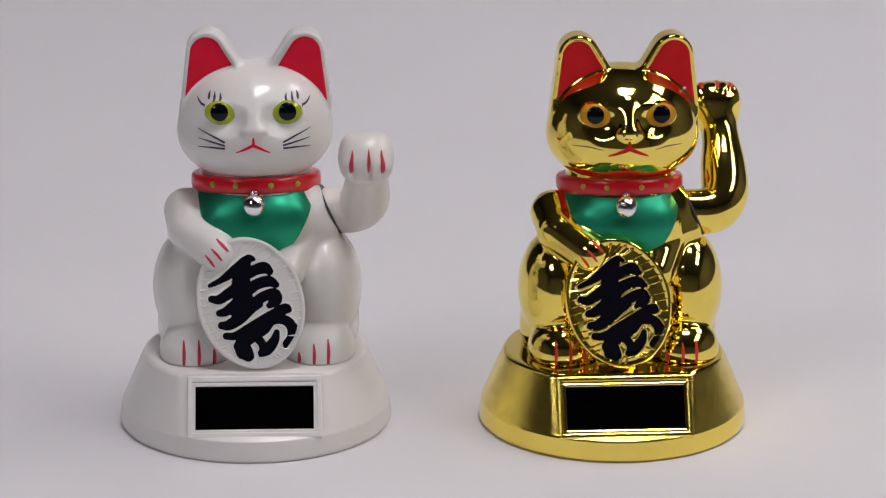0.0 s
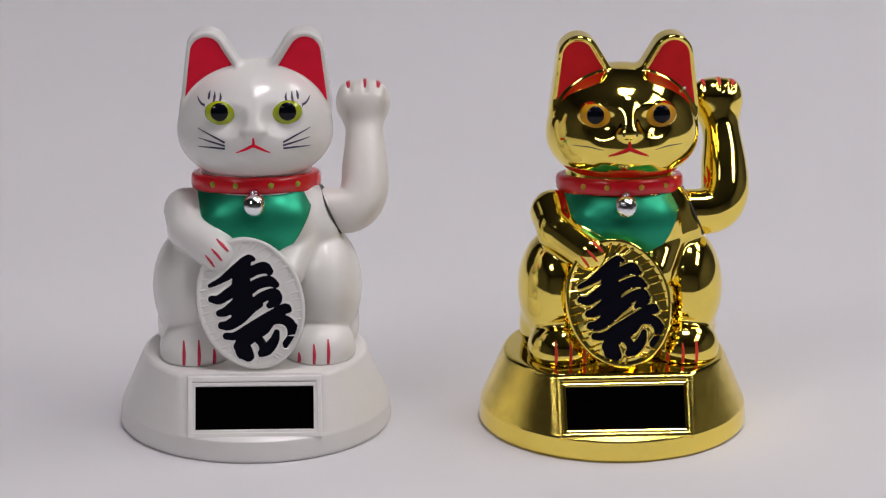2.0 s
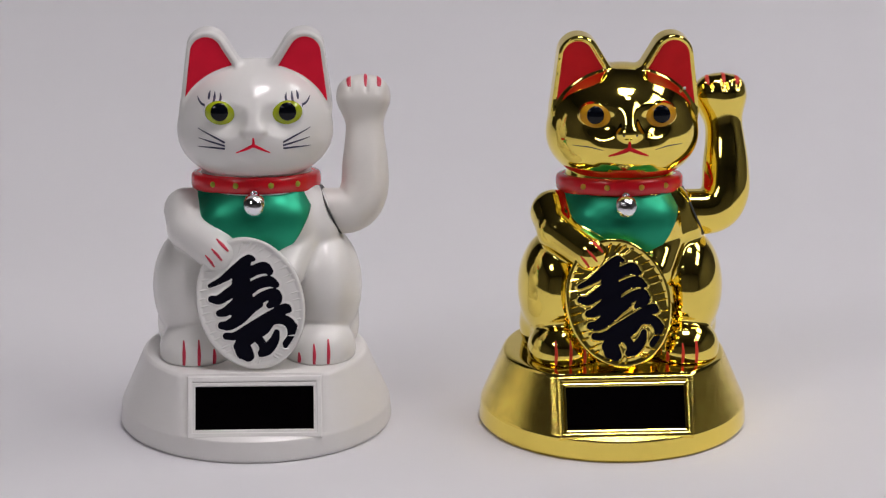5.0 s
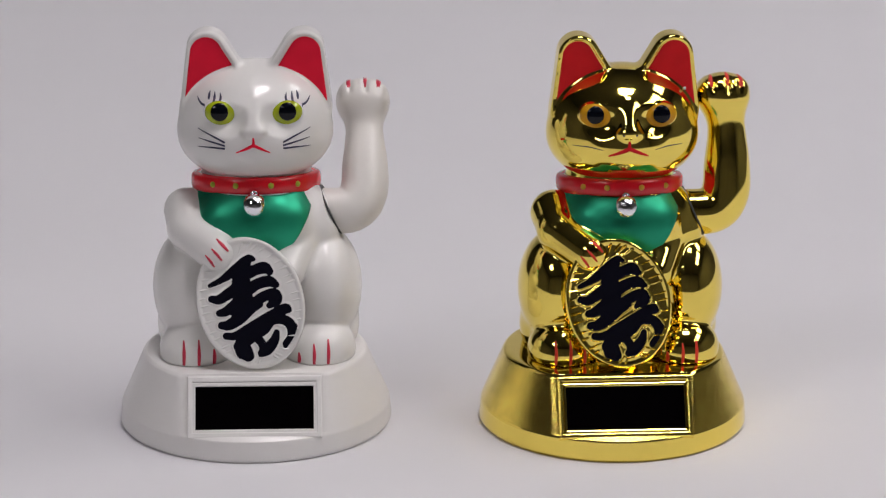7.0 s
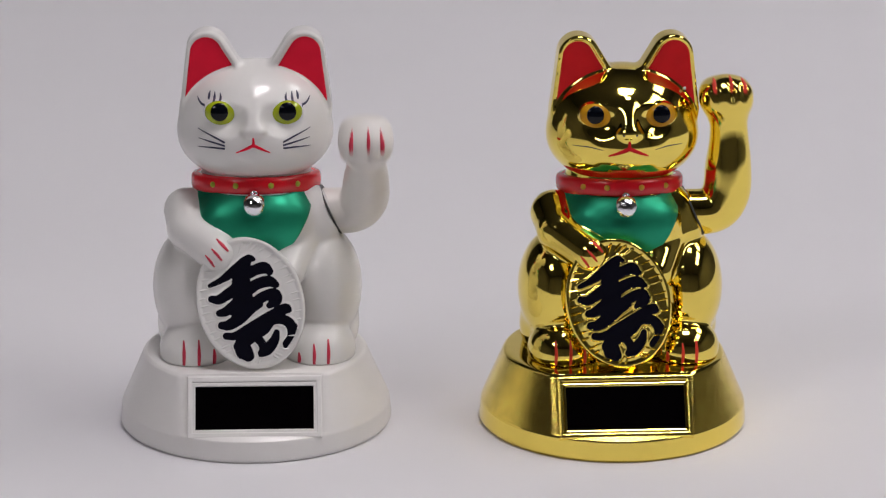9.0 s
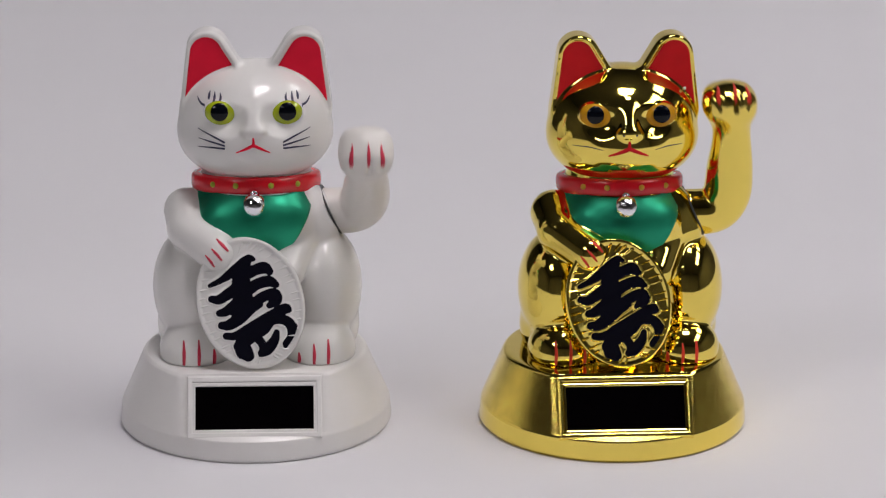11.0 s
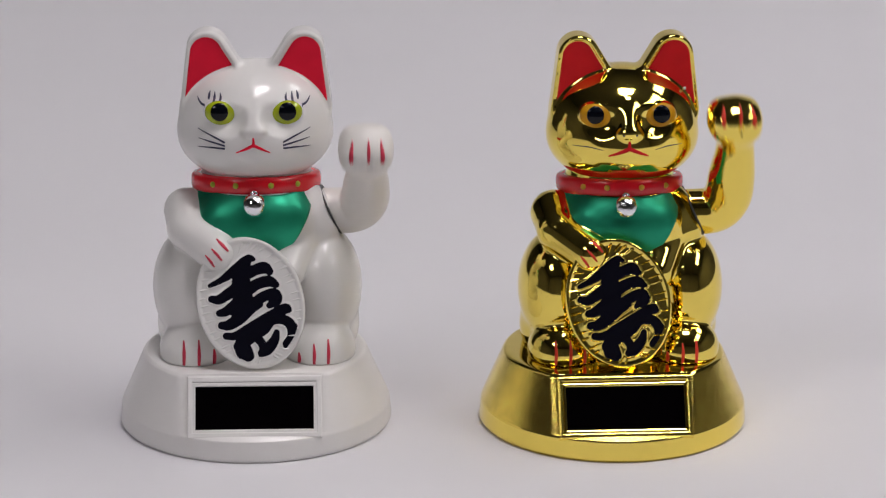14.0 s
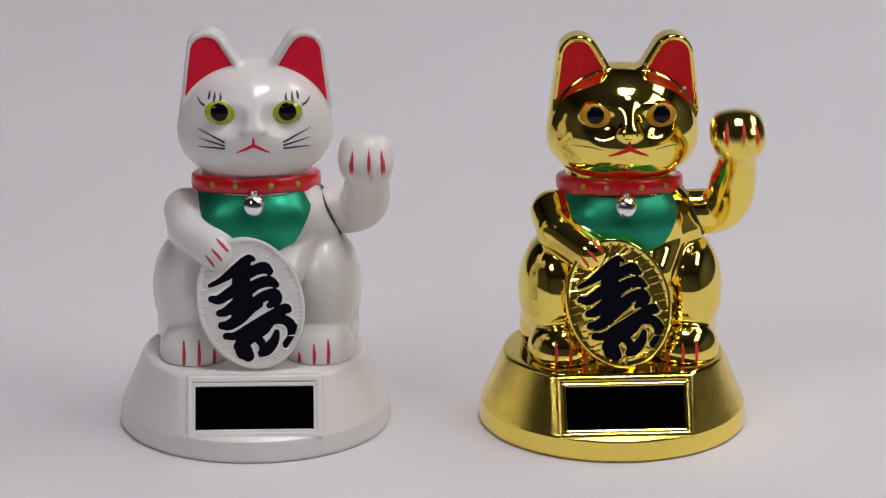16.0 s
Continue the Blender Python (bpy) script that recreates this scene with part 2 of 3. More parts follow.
def skin(name, f, x, z, mat, parent, up=0.15, label="", y0=-45.0, toward=None, m=None, smooth=True):
    """Paint or cloth laid on the surface f over a grid of x, z."""
    if toward is None:
        o = np.stack([x, np.full_like(x, y0), z], -1)
        d = np.broadcast_to(np.array([0.0, 1.0, 0.0]), o.shape)
    else:
        o, d = toward
    p = cast(f, o, d)
    good = np.abs(f(p)) < 0.05
    for i in range(len(p)):
        if good[i].any():
            ok = np.flatnonzero(good[i])
            p[i] = p[i][ok[np.argmin(np.abs(np.arange(p.shape[1])[:, None] - ok[None]), 1)]]
    ok = np.flatnonzero(good.any(1))
    p = p[ok[np.argmin(np.abs(np.arange(len(p))[:, None] - ok[None]), 1)]]
    g = slope(f, p)
    g /= np.sqrt((g * g).sum(-1))[..., None] + 1e-9
    pts, faces = shell(p + g * up, p - g * 0.25)
    bm = bmesh.new()
    vs = [bm.verts.new(q) for q in pts]
    for q in faces:
        bm.faces.new([vs[i] for i in q])
    return part(name, bm, mat, parent, label, smooth, m)


def brush(pts, n=22, across=5, round_ends=True):
    """The x, z grid of a stroke: points (x, z, width), with rounded or pointed ends."""
    q = curve_through(pts, n)
    xy, w = q[:, :2], q[:, 2] / 2
    if round_ends:
        along = np.concatenate([[0], np.cumsum(np.sqrt((np.diff(xy, axis=0) ** 2).sum(1)))])
        for end, d in ((w[0], along), (w[-1], along[-1] - along)):
            t = np.clip(d / max(end, 1e-6), 0, 1)
            w = w * np.sqrt(np.clip(1 - (1 - t) ** 2, 0.02, 1))
    tan = np.gradient(xy, axis=0)
    tan /= np.sqrt((tan ** 2).sum(1))[:, None] + 1e-9
    nor = np.stack([-tan[:, 1], tan[:, 0]], 1)
    s = np.linspace(-1, 1, across)
    g = xy[:, None] + nor[:, None] * (w[:, None] * s)[..., None]
    return g[..., 0], g[..., 1]


def rows_between(left, right, n=30, m=24):
    """The x, z grid between two lines given from bottom to top."""
    a, b = curve_through(left, n), curve_through(right, n)
    s = np.linspace(0, 1, m)[None, :, None]
    g = a[:, None] * (1 - s) + b[:, None] * s
    return g[..., 0], g[..., 1]


def inset_rows(tri, grow, z0, n=30, m=24):
    """The x, z grid of a triangle grown by some millimetres, from the height z0 up."""
    xs = np.linspace(-20, 20, 1601)
    top = max(z for x, z in tri) + grow
    gx, gz = [], []
    for z in z0 + (top - 0.02 - z0) * np.sin(np.linspace(0, math.pi / 2, n)):
        ok = xs[triangle2(np.stack([xs, np.full_like(xs, z)], -1), tri) < grow]
        if len(ok):
            gx.append(np.linspace(ok[0], ok[-1], m))
            gz.append(np.full(m, z))
    return np.array(gx), np.array(gz)


def oval(cx, cz, rx, rz, lean=0.0, n=17):
    """The x, z grid of an oval."""
    u, v = np.meshgrid(np.linspace(-1, 1, n), np.linspace(-1, 1, n))
    x, z = u * np.sqrt(1 - v * v / 2) * rx, v * np.sqrt(1 - u * u / 2) * rz
    c, s = math.cos(radians(lean)), math.sin(radians(lean))
    return cx + x * c - z * s, cz + x * s + z * c


def lathe(profile, n=128):
    bm = bmesh.new()
    rings = []
    for r, z in profile:
        if r < 1e-6:
            rings.append([bm.verts.new((0, 0, z))])
        else:
            rings.append([bm.verts.new((r * math.cos(2 * math.pi * i / n), r * math.sin(2 * math.pi * i / n), z)) for i in range(n)])
    for a, b in zip(rings, rings[1:]):
        for i in range(n):
            j = (i + 1) % n
            if len(a) == 1:
                bm.faces.new((a[0], b[j], b[i]))
            elif len(b) == 1:
                bm.faces.new((a[i], a[j], b[0]))
            else:
                bm.faces.new((a[i], a[j], b[j], b[i]))
    return bm


def rounded(profile, r=0.5, steps=4):
    """The profile with its inner corners rounded."""
    out = [profile[0]]
    for a, b, c in zip(profile, profile[1:], profile[2:]):
        a, b, c = Vector(a), Vector(b), Vector(c)
        k = min(r, (a - b).length / 2.2, (c - b).length / 2.2)
        p, q = b + (a - b).normalized() * k, b + (c - b).normalized() * k
        for i in range(steps + 1):
            t = i / steps
            out.append(tuple(p * (1 - t) ** 2 + b * 2 * t * (1 - t) + q * t * t))
    return out + [profile[-1]]


def slab(w, h, d, bevel=0.3, hole=None):
    """A slab in its own x-z plane, front at y = 0, with an optional rectangular hole."""
    bm = bmesh.new()
    if hole is None:
        bmesh.ops.create_cube(bm, size=1)
        bmesh.ops.scale(bm, vec=(w, d, h), verts=bm.verts)
        bmesh.ops.translate(bm, vec=(0, d / 2, 0), verts=bm.verts)
        if bevel:
            bmesh.ops.bevel(bm, geom=bm.edges[:], offset=bevel, segments=3, affect="EDGES", profile=0.5)
        return bm
    hw, hh = hole
    rings = []
    b = bevel
    for x, z, y in ((w / 2, h / 2, d), (w / 2, h / 2, b), (w / 2 - b * 0.3, h / 2 - b * 0.3, b * 0.3), (w / 2 - b, h / 2 - b, 0), (hw / 2 + b, hh / 2 + b, 0), (hw / 2 + b * 0.3, hh / 2 + b * 0.3, b * 0.3), (hw / 2, hh / 2, b), (hw / 2, hh / 2, d)):
        rings.append([bm.verts.new(p) for p in ((-x, y, -z), (x, y, -z), (x, y, z), (-x, y, z))])
    for r0, r1 in zip(rings, rings[1:] + rings[:1]):
        for i in range(4):
            j = (i + 1) % 4
            bm.faces.new((r0[i], r0[j], r1[j], r1[i]))
    return bm


def ball(c, r, rings=20, seg=32):
    bm = bmesh.new()
    bmesh.ops.create_uvsphere(bm, u_segments=seg, v_segments=rings, radius=1)
    bmesh.ops.scale(bm, vec=r, verts=bm.verts)
    bmesh.ops.translate(bm, vec=c, verts=bm.verts)
    return bm


# ---- the place ----
def block(name, lo, hi, mat, label, category):
    bm = bmesh.new()
    bmesh.ops.create_cube(bm, size=1)
    bmesh.ops.scale(bm, vec=[(b - a) / MM for a, b in zip(lo, hi)], verts=bm.verts)
    bmesh.ops.translate(bm, vec=[(a + b) / 2 / MM for a, b in zip(lo, hi)], verts=bm.verts)
    return tagged(part(name, bm, mat, None, "", False), label, category, kind="structure")


FLOOR_Z = -0.75
block("floor", (-2.6, -2.8, FLOOR_Z - 0.05), (2.6, 2.2, FLOOR_Z), FLOORING, "dark carpet floor of the dim room", "floor")
block("ceiling", (-2.6, -2.8, CEIL), (2.6, 2.2, CEIL + 0.05), CEILING, "dark ceiling with fluorescent light panels, two of them added as fill", "ceiling")
block("wall_south", (-2.6, -2.85, FLOOR_Z), (2.6, -2.8, CEIL), WALL, "plain grey painted room wall", "wall")
block("wall_north", (-2.6, 2.2, FLOOR_Z), (2.6, 2.25, CEIL), WALL, "plain grey painted room wall", "wall")
block("wall_west", (-2.65, -2.85, FLOOR_Z), (-2.6, 2.25, CEIL), WALL, "plain grey painted room wall", "wall")
block("wall_east", (2.6, -2.85, FLOOR_Z), (2.65, 2.25, CEIL), WALL, "plain grey painted room wall", "wall")


def paper_sweep():
    """White paper that lies on the table and curves up behind."""
    line = [(-0.62, 0.0)]
    line += [(y, 0.0) for y in np.linspace(-0.55, 0.75, 14)]
    line += [(0.75 + 0.4 * math.sin(a), 0.4 - 0.4 * math.cos(a)) for a in np.linspace(0.08, math.pi / 2, 20)]
    line += [(1.15, 0.6), (1.15, 1.0)]
    xs = np.linspace(-0.95, 0.95, 9)
    pts = np.array([[(x, y, z) for x in xs] for y, z in line]) * 1000
    back = pts + np.array([0, 0.4, -0.4])
    pts, faces = shell(pts, back)
    ob = put("backdrop", mesh_from("backdrop", pts, faces, PAPER), None)
    return tagged(ob, "seamless white paper sweep under and behind the figures", "backdrop", kind="structure")


paper_sweep()


def table():
    top = tagged(new("table"), "plain grey table under the white paper sweep", "table")
    top.location = (0, 0, FLOOR_Z)
    h = -FLOOR_Z * 1000
    bm = bmesh.new()
    bmesh.ops.create_cube(bm, size=1)
    bmesh.ops.scale(bm, vec=(1960, 1840, 30), verts=bm.verts)
    bmesh.ops.translate(bm, vec=(0, 285, h - 15.6), verts=bm.verts)
    bmesh.ops.bevel(bm, geom=bm.edges[:], offset=3, segments=2, affect="EDGES", profile=0.5)
    part("tabletop", bm, WALL, top, "", False)
    for x in (-920, 920):
        for y in (-580, 1150):
            bm = bmesh.new()
            bmesh.ops.create_cone(bm, cap_ends=True, segments=24, radius1=22, radius2=26, depth=h - 30)
            bmesh.ops.translate(bm, vec=(x, y, (h - 30) / 2), verts=bm.verts)
            part("leg", bm, WALL, top)


table()


# housings for all four lamps, the two added fill lamps included
def room_and_fill_panel(x, y, sx, sy):
    top = tagged(new("room_and_fill_panel"), "rectangular white fluorescent panel light on the ceiling, unseen; two of the four are added fill", "lamp", "ceiling lights")
    top.location = (x, y, CEIL)
    bm = slab(sx * 1000 + 60, sy * 1000 + 60, 40, 4, (sx * 1000, sy * 1000))
    bmesh.ops.rotate(bm, matrix=Matrix.Rotation(radians(-90), 3, "X"), verts=bm.verts)
    ob = part("frame", bm, WHITE_BASE, top, "white metal frame", False)
    ob.location.z = -0.002 - max(v.co.z for v in ob.data.vertices)
    bm = bmesh.new()
    bmesh.ops.create_cube(bm, size=1)
    bmesh.ops.scale(bm, vec=(sx * 1000 - 4, sy * 1000 - 4, 8), verts=bm.verts)
    part("diffuser", bm, DIFFUSER, top, "glowing white diffuser", False).location.z = -0.012


for x, y, sx, sy, watts in PANELS:
    room_and_fill_panel(x, y, sx, sy)

# ---- the two cats ----
SOLIDS = {
    "head": solid(head_f, (-20, -20, 56), (21, 17, 96), 0.42),
    "body": solid(body_f, (-27, -26, 18), (27, 22, 66), 0.55),
    "arm": [solid(f, (-14, -8, -7), (7, 8, 33), 0.5) for f in arm_fs],
}
FIG_TOP = 17.6   # height of the base's top face
BASE_PROFILE = [(0, 0), (31.0, 0), (31.6, 0.9), (31.25, 4.9)]
BASE_PROFILE += [(31.25 - 5.05 * k / 12, 4.9 + 11.6 * k / 12) for k in range(1, 13)]
BASE_PROFILE += [(25.95, 17.0), (25.3, 17.5), (24.3, FIG_TOP), (22.5, FIG_TOP), (20.0, FIG_TOP), (0, FIG_TOP)]
PANEL = (-24.9, 11.2, 29.5)   # y, z of the panel's middle, lean in degrees
COIN = pose(-0.5 * MM, -22.7 * MM, 35.0 * MM, -9.5, 0, 0)
COIN_TURN = radians(15)
PIVOTS = ((25.6, -3.0, 51.2), (26.1, -3.0, 50.9))

# brush strokes of the character for long life, on the coin's face: x, z, width
STROKES = [
    ((-9.03, 4.13, 1.15), (-6.49, 5.38, 1.66), (-3.68, 7.38, 2.42), (-0.61, 10.14, 1.91), (0.78, 10.0, 1.15)),
    ((-0.49, 9.76, 1.78), (-1.66, 7.49, 3.57), (-2.07, 4.57, 4.33), (-1.74, 1.38, 4.59), (-3.04, -1.53, 3.57)),
    ((-1.93, 6.09, 2.8), (1.13, 7.58, 2.68), (3.15, 8.07, 2.8), (4.41, 7.16, 1.78)),
    ((-1.47, 2.52, 3.06), (1.59, 4.4, 2.68), (4.13, 5.01, 2.68), (5.76, 4.22, 1.66)),
    ((-0.5, -0.93, 2.55), (2.56, 1.33, 2.55), (5.23, 2.19, 2.68), (5.72, 0.79, 2.8), (4.19, -0.47, 1.53)),
]
STROKES += [
    ((-8.69, 1.08, 1.78), (-7.05, 0.93, 2.29), (-5.01, 2.18, 2.68), (-2.46, 3.81, 3.06)),
    ((-6.97, -2.13, 1.78), (-5.57, -1.76, 2.29), (-3.53, -0.38, 2.8), (-1.74, 0.74, 3.31)),
    ((-6.5, -4.94, 1.91), (-4.85, -4.83, 2.55), (-2.56, -3.32, 3.06), (-0.26, -1.44, 2.55), (2.04, -0.19, 1.78)),
    ((-5.52, -7.37, 1.78), (-3.37, -7.27, 2.04), (0.2, -5.27, 2.42), (4.54, -2.9, 2.68), (7.59, -1.27, 2.55), (8.48, -1.54, 1.66)),
    ((1.96, -6.05, 3.57), (-0.59, -7.68, 3.57), (-2.64, -9.7, 2.8)),
]
STROKES += [
    ((-2.13, -9.32, 3.31), (-1.52, -10.99, 3.95), (-0.64, -11.9, 2.8)),
    ((1.2, -6.56, 2.8), (2.98, -6.07, 2.29), (4.77, -4.05, 1.78)),
    ((1.31, -7.58, 2.29), (2.43, -9.12, 2.04), (2.67, -10.4, 1.78)),
    ((5.76, -6.61, 1.53), (5.23, -8.52, 2.29), (3.68, -10.41, 2.8), (2.4, -11.29, 2.04)),
    ((2.98, -5.56, 1.66), (5.03, -3.92, 2.04), (7.56, -3.82, 2.42), (9.19, -5.37, 2.55), (9.42, -7.67, 2.8), (8.26, -9.32, 2.55)),
]
COIN_A, COIN_B = 12.05, 15.2


INKED = [tuple(c) for s in STROKES for c in curve_through(s, 12)]


def coin_solid():
    """The oval coin: a rounded disc with a raised rim, a slightly domed face and notched edge ridges."""
    bm = bmesh.new()
    n = 96
    prof = [(0.5, 1.5), (1.0, 0.5), (0.985, 0.14), (0.96, 0.06), (0.93, 0.14), (0.905, 0.31), (0.893, 0.34), (0.875, 0.33), (0.75, 0.23), (0.6, 0.12), (0.3, 0.03)]
    rings = []
    for k, y in prof:
        rings.append([bm.verts.new((COIN_A * k * math.cos(t), y, COIN_B * k * math.sin(t))) for t in [2 * math.pi * i / n for i in range(n)]])
    mid = bm.verts.new((0, 0, 0))
    for a, b in zip(rings, rings[1:]):
        for i in range(n):
            j = (i + 1) % n
            bm.faces.new((a[i], a[j], b[j], b[i]))
    for i in range(n):
        bm.faces.new((rings[-1][i], rings[-1][(i + 1) % n], mid))
    bm.faces.new(rings[0][::-1])
    bmesh.ops.rotate(bm, matrix=Matrix.Rotation(-COIN_TURN, 3, "Y"), verts=bm.verts)
    return bm


def coin_ridges(tall):
    """Short cast ridges that run in from the coin's edge."""
    rnd = random.Random(4)
    bm = bmesh.new()
    for side in (-1, 1):
        for i in range(19):
            t = radians(-78 + 156 * (i + rnd.uniform(-0.25, 0.25)) / 18)
            if side < 0:
                t = math.pi - t
            ca, sa = math.cos(t), math.sin(t)
            e = Vector((COIN_A * 0.93 * ca, 0, COIN_B * 0.93 * sa))
            inn = Vector((-ca * 0.92, 0, -sa * 0.25)).normalized()
            ln, w, h = rnd.uniform(2.0, 3.8), rnd.uniform(0.26, 0.48), rnd.uniform(0.24, 0.4) * tall
            while ln > 0.6:
                q = e + inn * ln
                q = Vector((q.x * math.cos(COIN_TURN) - q.z * math.sin(COIN_TURN), 0, q.x * math.sin(COIN_TURN) + q.z * math.cos(COIN_TURN)))
                if min(math.hypot(q.x - c[0], q.z - c[1]) - c[2] / 2 for c in INKED) > 0.35:
                    break
                ln -= 0.3
            a, b = e, e + inn * ln
            sidev = Vector((-inn.z, 0, inn.x)) * w
            y0 = 0.35
            vs = [bm.verts.new(q) for q in (a - sidev + Vector((0, y0, 0)), a + sidev + Vector((0, y0, 0)), a + Vector((0, 0.2 - h, 0)),
                                            b - sidev + Vector((0, y0, 0)), b + sidev + Vector((0, y0, 0)), b + Vector((0, 0.28 - h * 0.7, 0)))]
            for q in ((0, 2, 5, 3), (2, 1, 4, 5), (1, 0, 3, 4), (0, 1, 2), (3, 5, 4)):
                bm.faces.new([vs[k] for k in q])
    bmesh.ops.rotate(bm, matrix=Matrix.Rotation(-COIN_TURN, 3, "Y"), verts=bm.verts)
    return bm


def coin_relief(tall):
    """The coin's face with the character cast into it: ridges round the strokes, and the inked floor between them."""
    h = 0.15
    gx, gz = np.meshgrid(np.arange(-12.6, 12.6, h), np.arange(-15.6, 15.6, h), indexing="ij")
    p = np.stack([gx, gz], -1)

    def ink(p):
        d = np.full(p.shape[:-1], 9.0)
        for s in STROKES:
            q = curve_through(s, 44)
            for x, z, w in q:
                d = np.minimum(d, np.sqrt((p[..., 0] - x) ** 2 + (p[..., 1] - z) ** 2) - w / 2)
        return d + 0.07
    u = ink(p)
    g = np.stack(np.gradient(u, h), -1)
    near = np.abs(u) < 0.55 * h
    p = np.where(near[..., None], p - u[..., None] * g, p)
    c, s = math.cos(COIN_TURN), math.sin(COIN_TURN)
    a, b = p[..., 0] * c + p[..., 1] * s, -p[..., 0] * s + p[..., 1] * c
    k = np.sqrt((a / COIN_A) ** 2 + (b / COIN_B) ** 2)
    y = np.interp(k, [0, 0.3, 0.6, 0.75, 0.875, 0.9], [0, 0.03, 0.12, 0.23, 0.33, 0.34]) - 0.05
    y = y - tall * np.exp(-((u - 0.16) / 0.22) ** 2) - 0.05 * (u < 0)
    pts = np.stack([p[..., 0], y, p[..., 1]], -1)
    n, m = u.shape
    ids = np.arange(n * m).reshape(n, m)
    quads = np.stack([ids[:-1, :-1], ids[1:, :-1], ids[1:, 1:], ids[:-1, 1:]], -1)
    mean = (u[:-1, :-1] + u[1:, :-1] + u[1:, 1:] + u[:-1, 1:]) / 4
    inside = (k[:-1, :-1] < 0.9) & (k[1:, 1:] < 0.9) & (k[1:, :-1] < 0.9) & (k[:-1, 1:] < 0.9)
    out = []
    for pick in (inside & (mean >= 0), inside & (mean < 0)):
        q = quads[pick]
        used, inv = np.unique(q, return_inverse=True)
        out.append((pts.reshape(-1, 3)[used], inv.reshape(q.shape)))
    return out


def band(rx, ry, h, t):
    """A collar: an oval ring with a rounded section."""
    bm = bmesh.new()
    n, sec = 96, []
    for i in range(16):
        a = 2 * math.pi * i / 16
        c, s = math.cos(a), math.sin(a)
        sec.append((math.copysign(abs(c) ** 0.6, c) * t / 2, math.copysign(abs(s) ** 0.6, s) * h / 2))
    rings = []
    for i in range(n):
        a = 2 * math.pi * i / n
        rings.append([bm.verts.new(((rx - t / 2 + u) * math.cos(a), (ry - t / 2 + u) * math.sin(a), z)) for u, z in sec])
    for i in range(n):
        r0, r1 = rings[i], rings[(i + 1) % n]
        for j in range(16):
            k = (j + 1) % 16
            bm.faces.new((r0[j], r1[j], r1[k], r0[k]))
    return bm


RELIEFS = [coin_relief(0.2), coin_relief(0.36)]


def seat(x, y, z, k=1.0, kz=1.0):
    """The pose of a figure's part on the base: moved back and down onto its top, and scaled."""
    return pose(x * MM, (y + 6.54) * MM, (z + FIG_TOP - 19.6) * MM) @ Matrix.Diagonal((k, k, k * kz, 1))


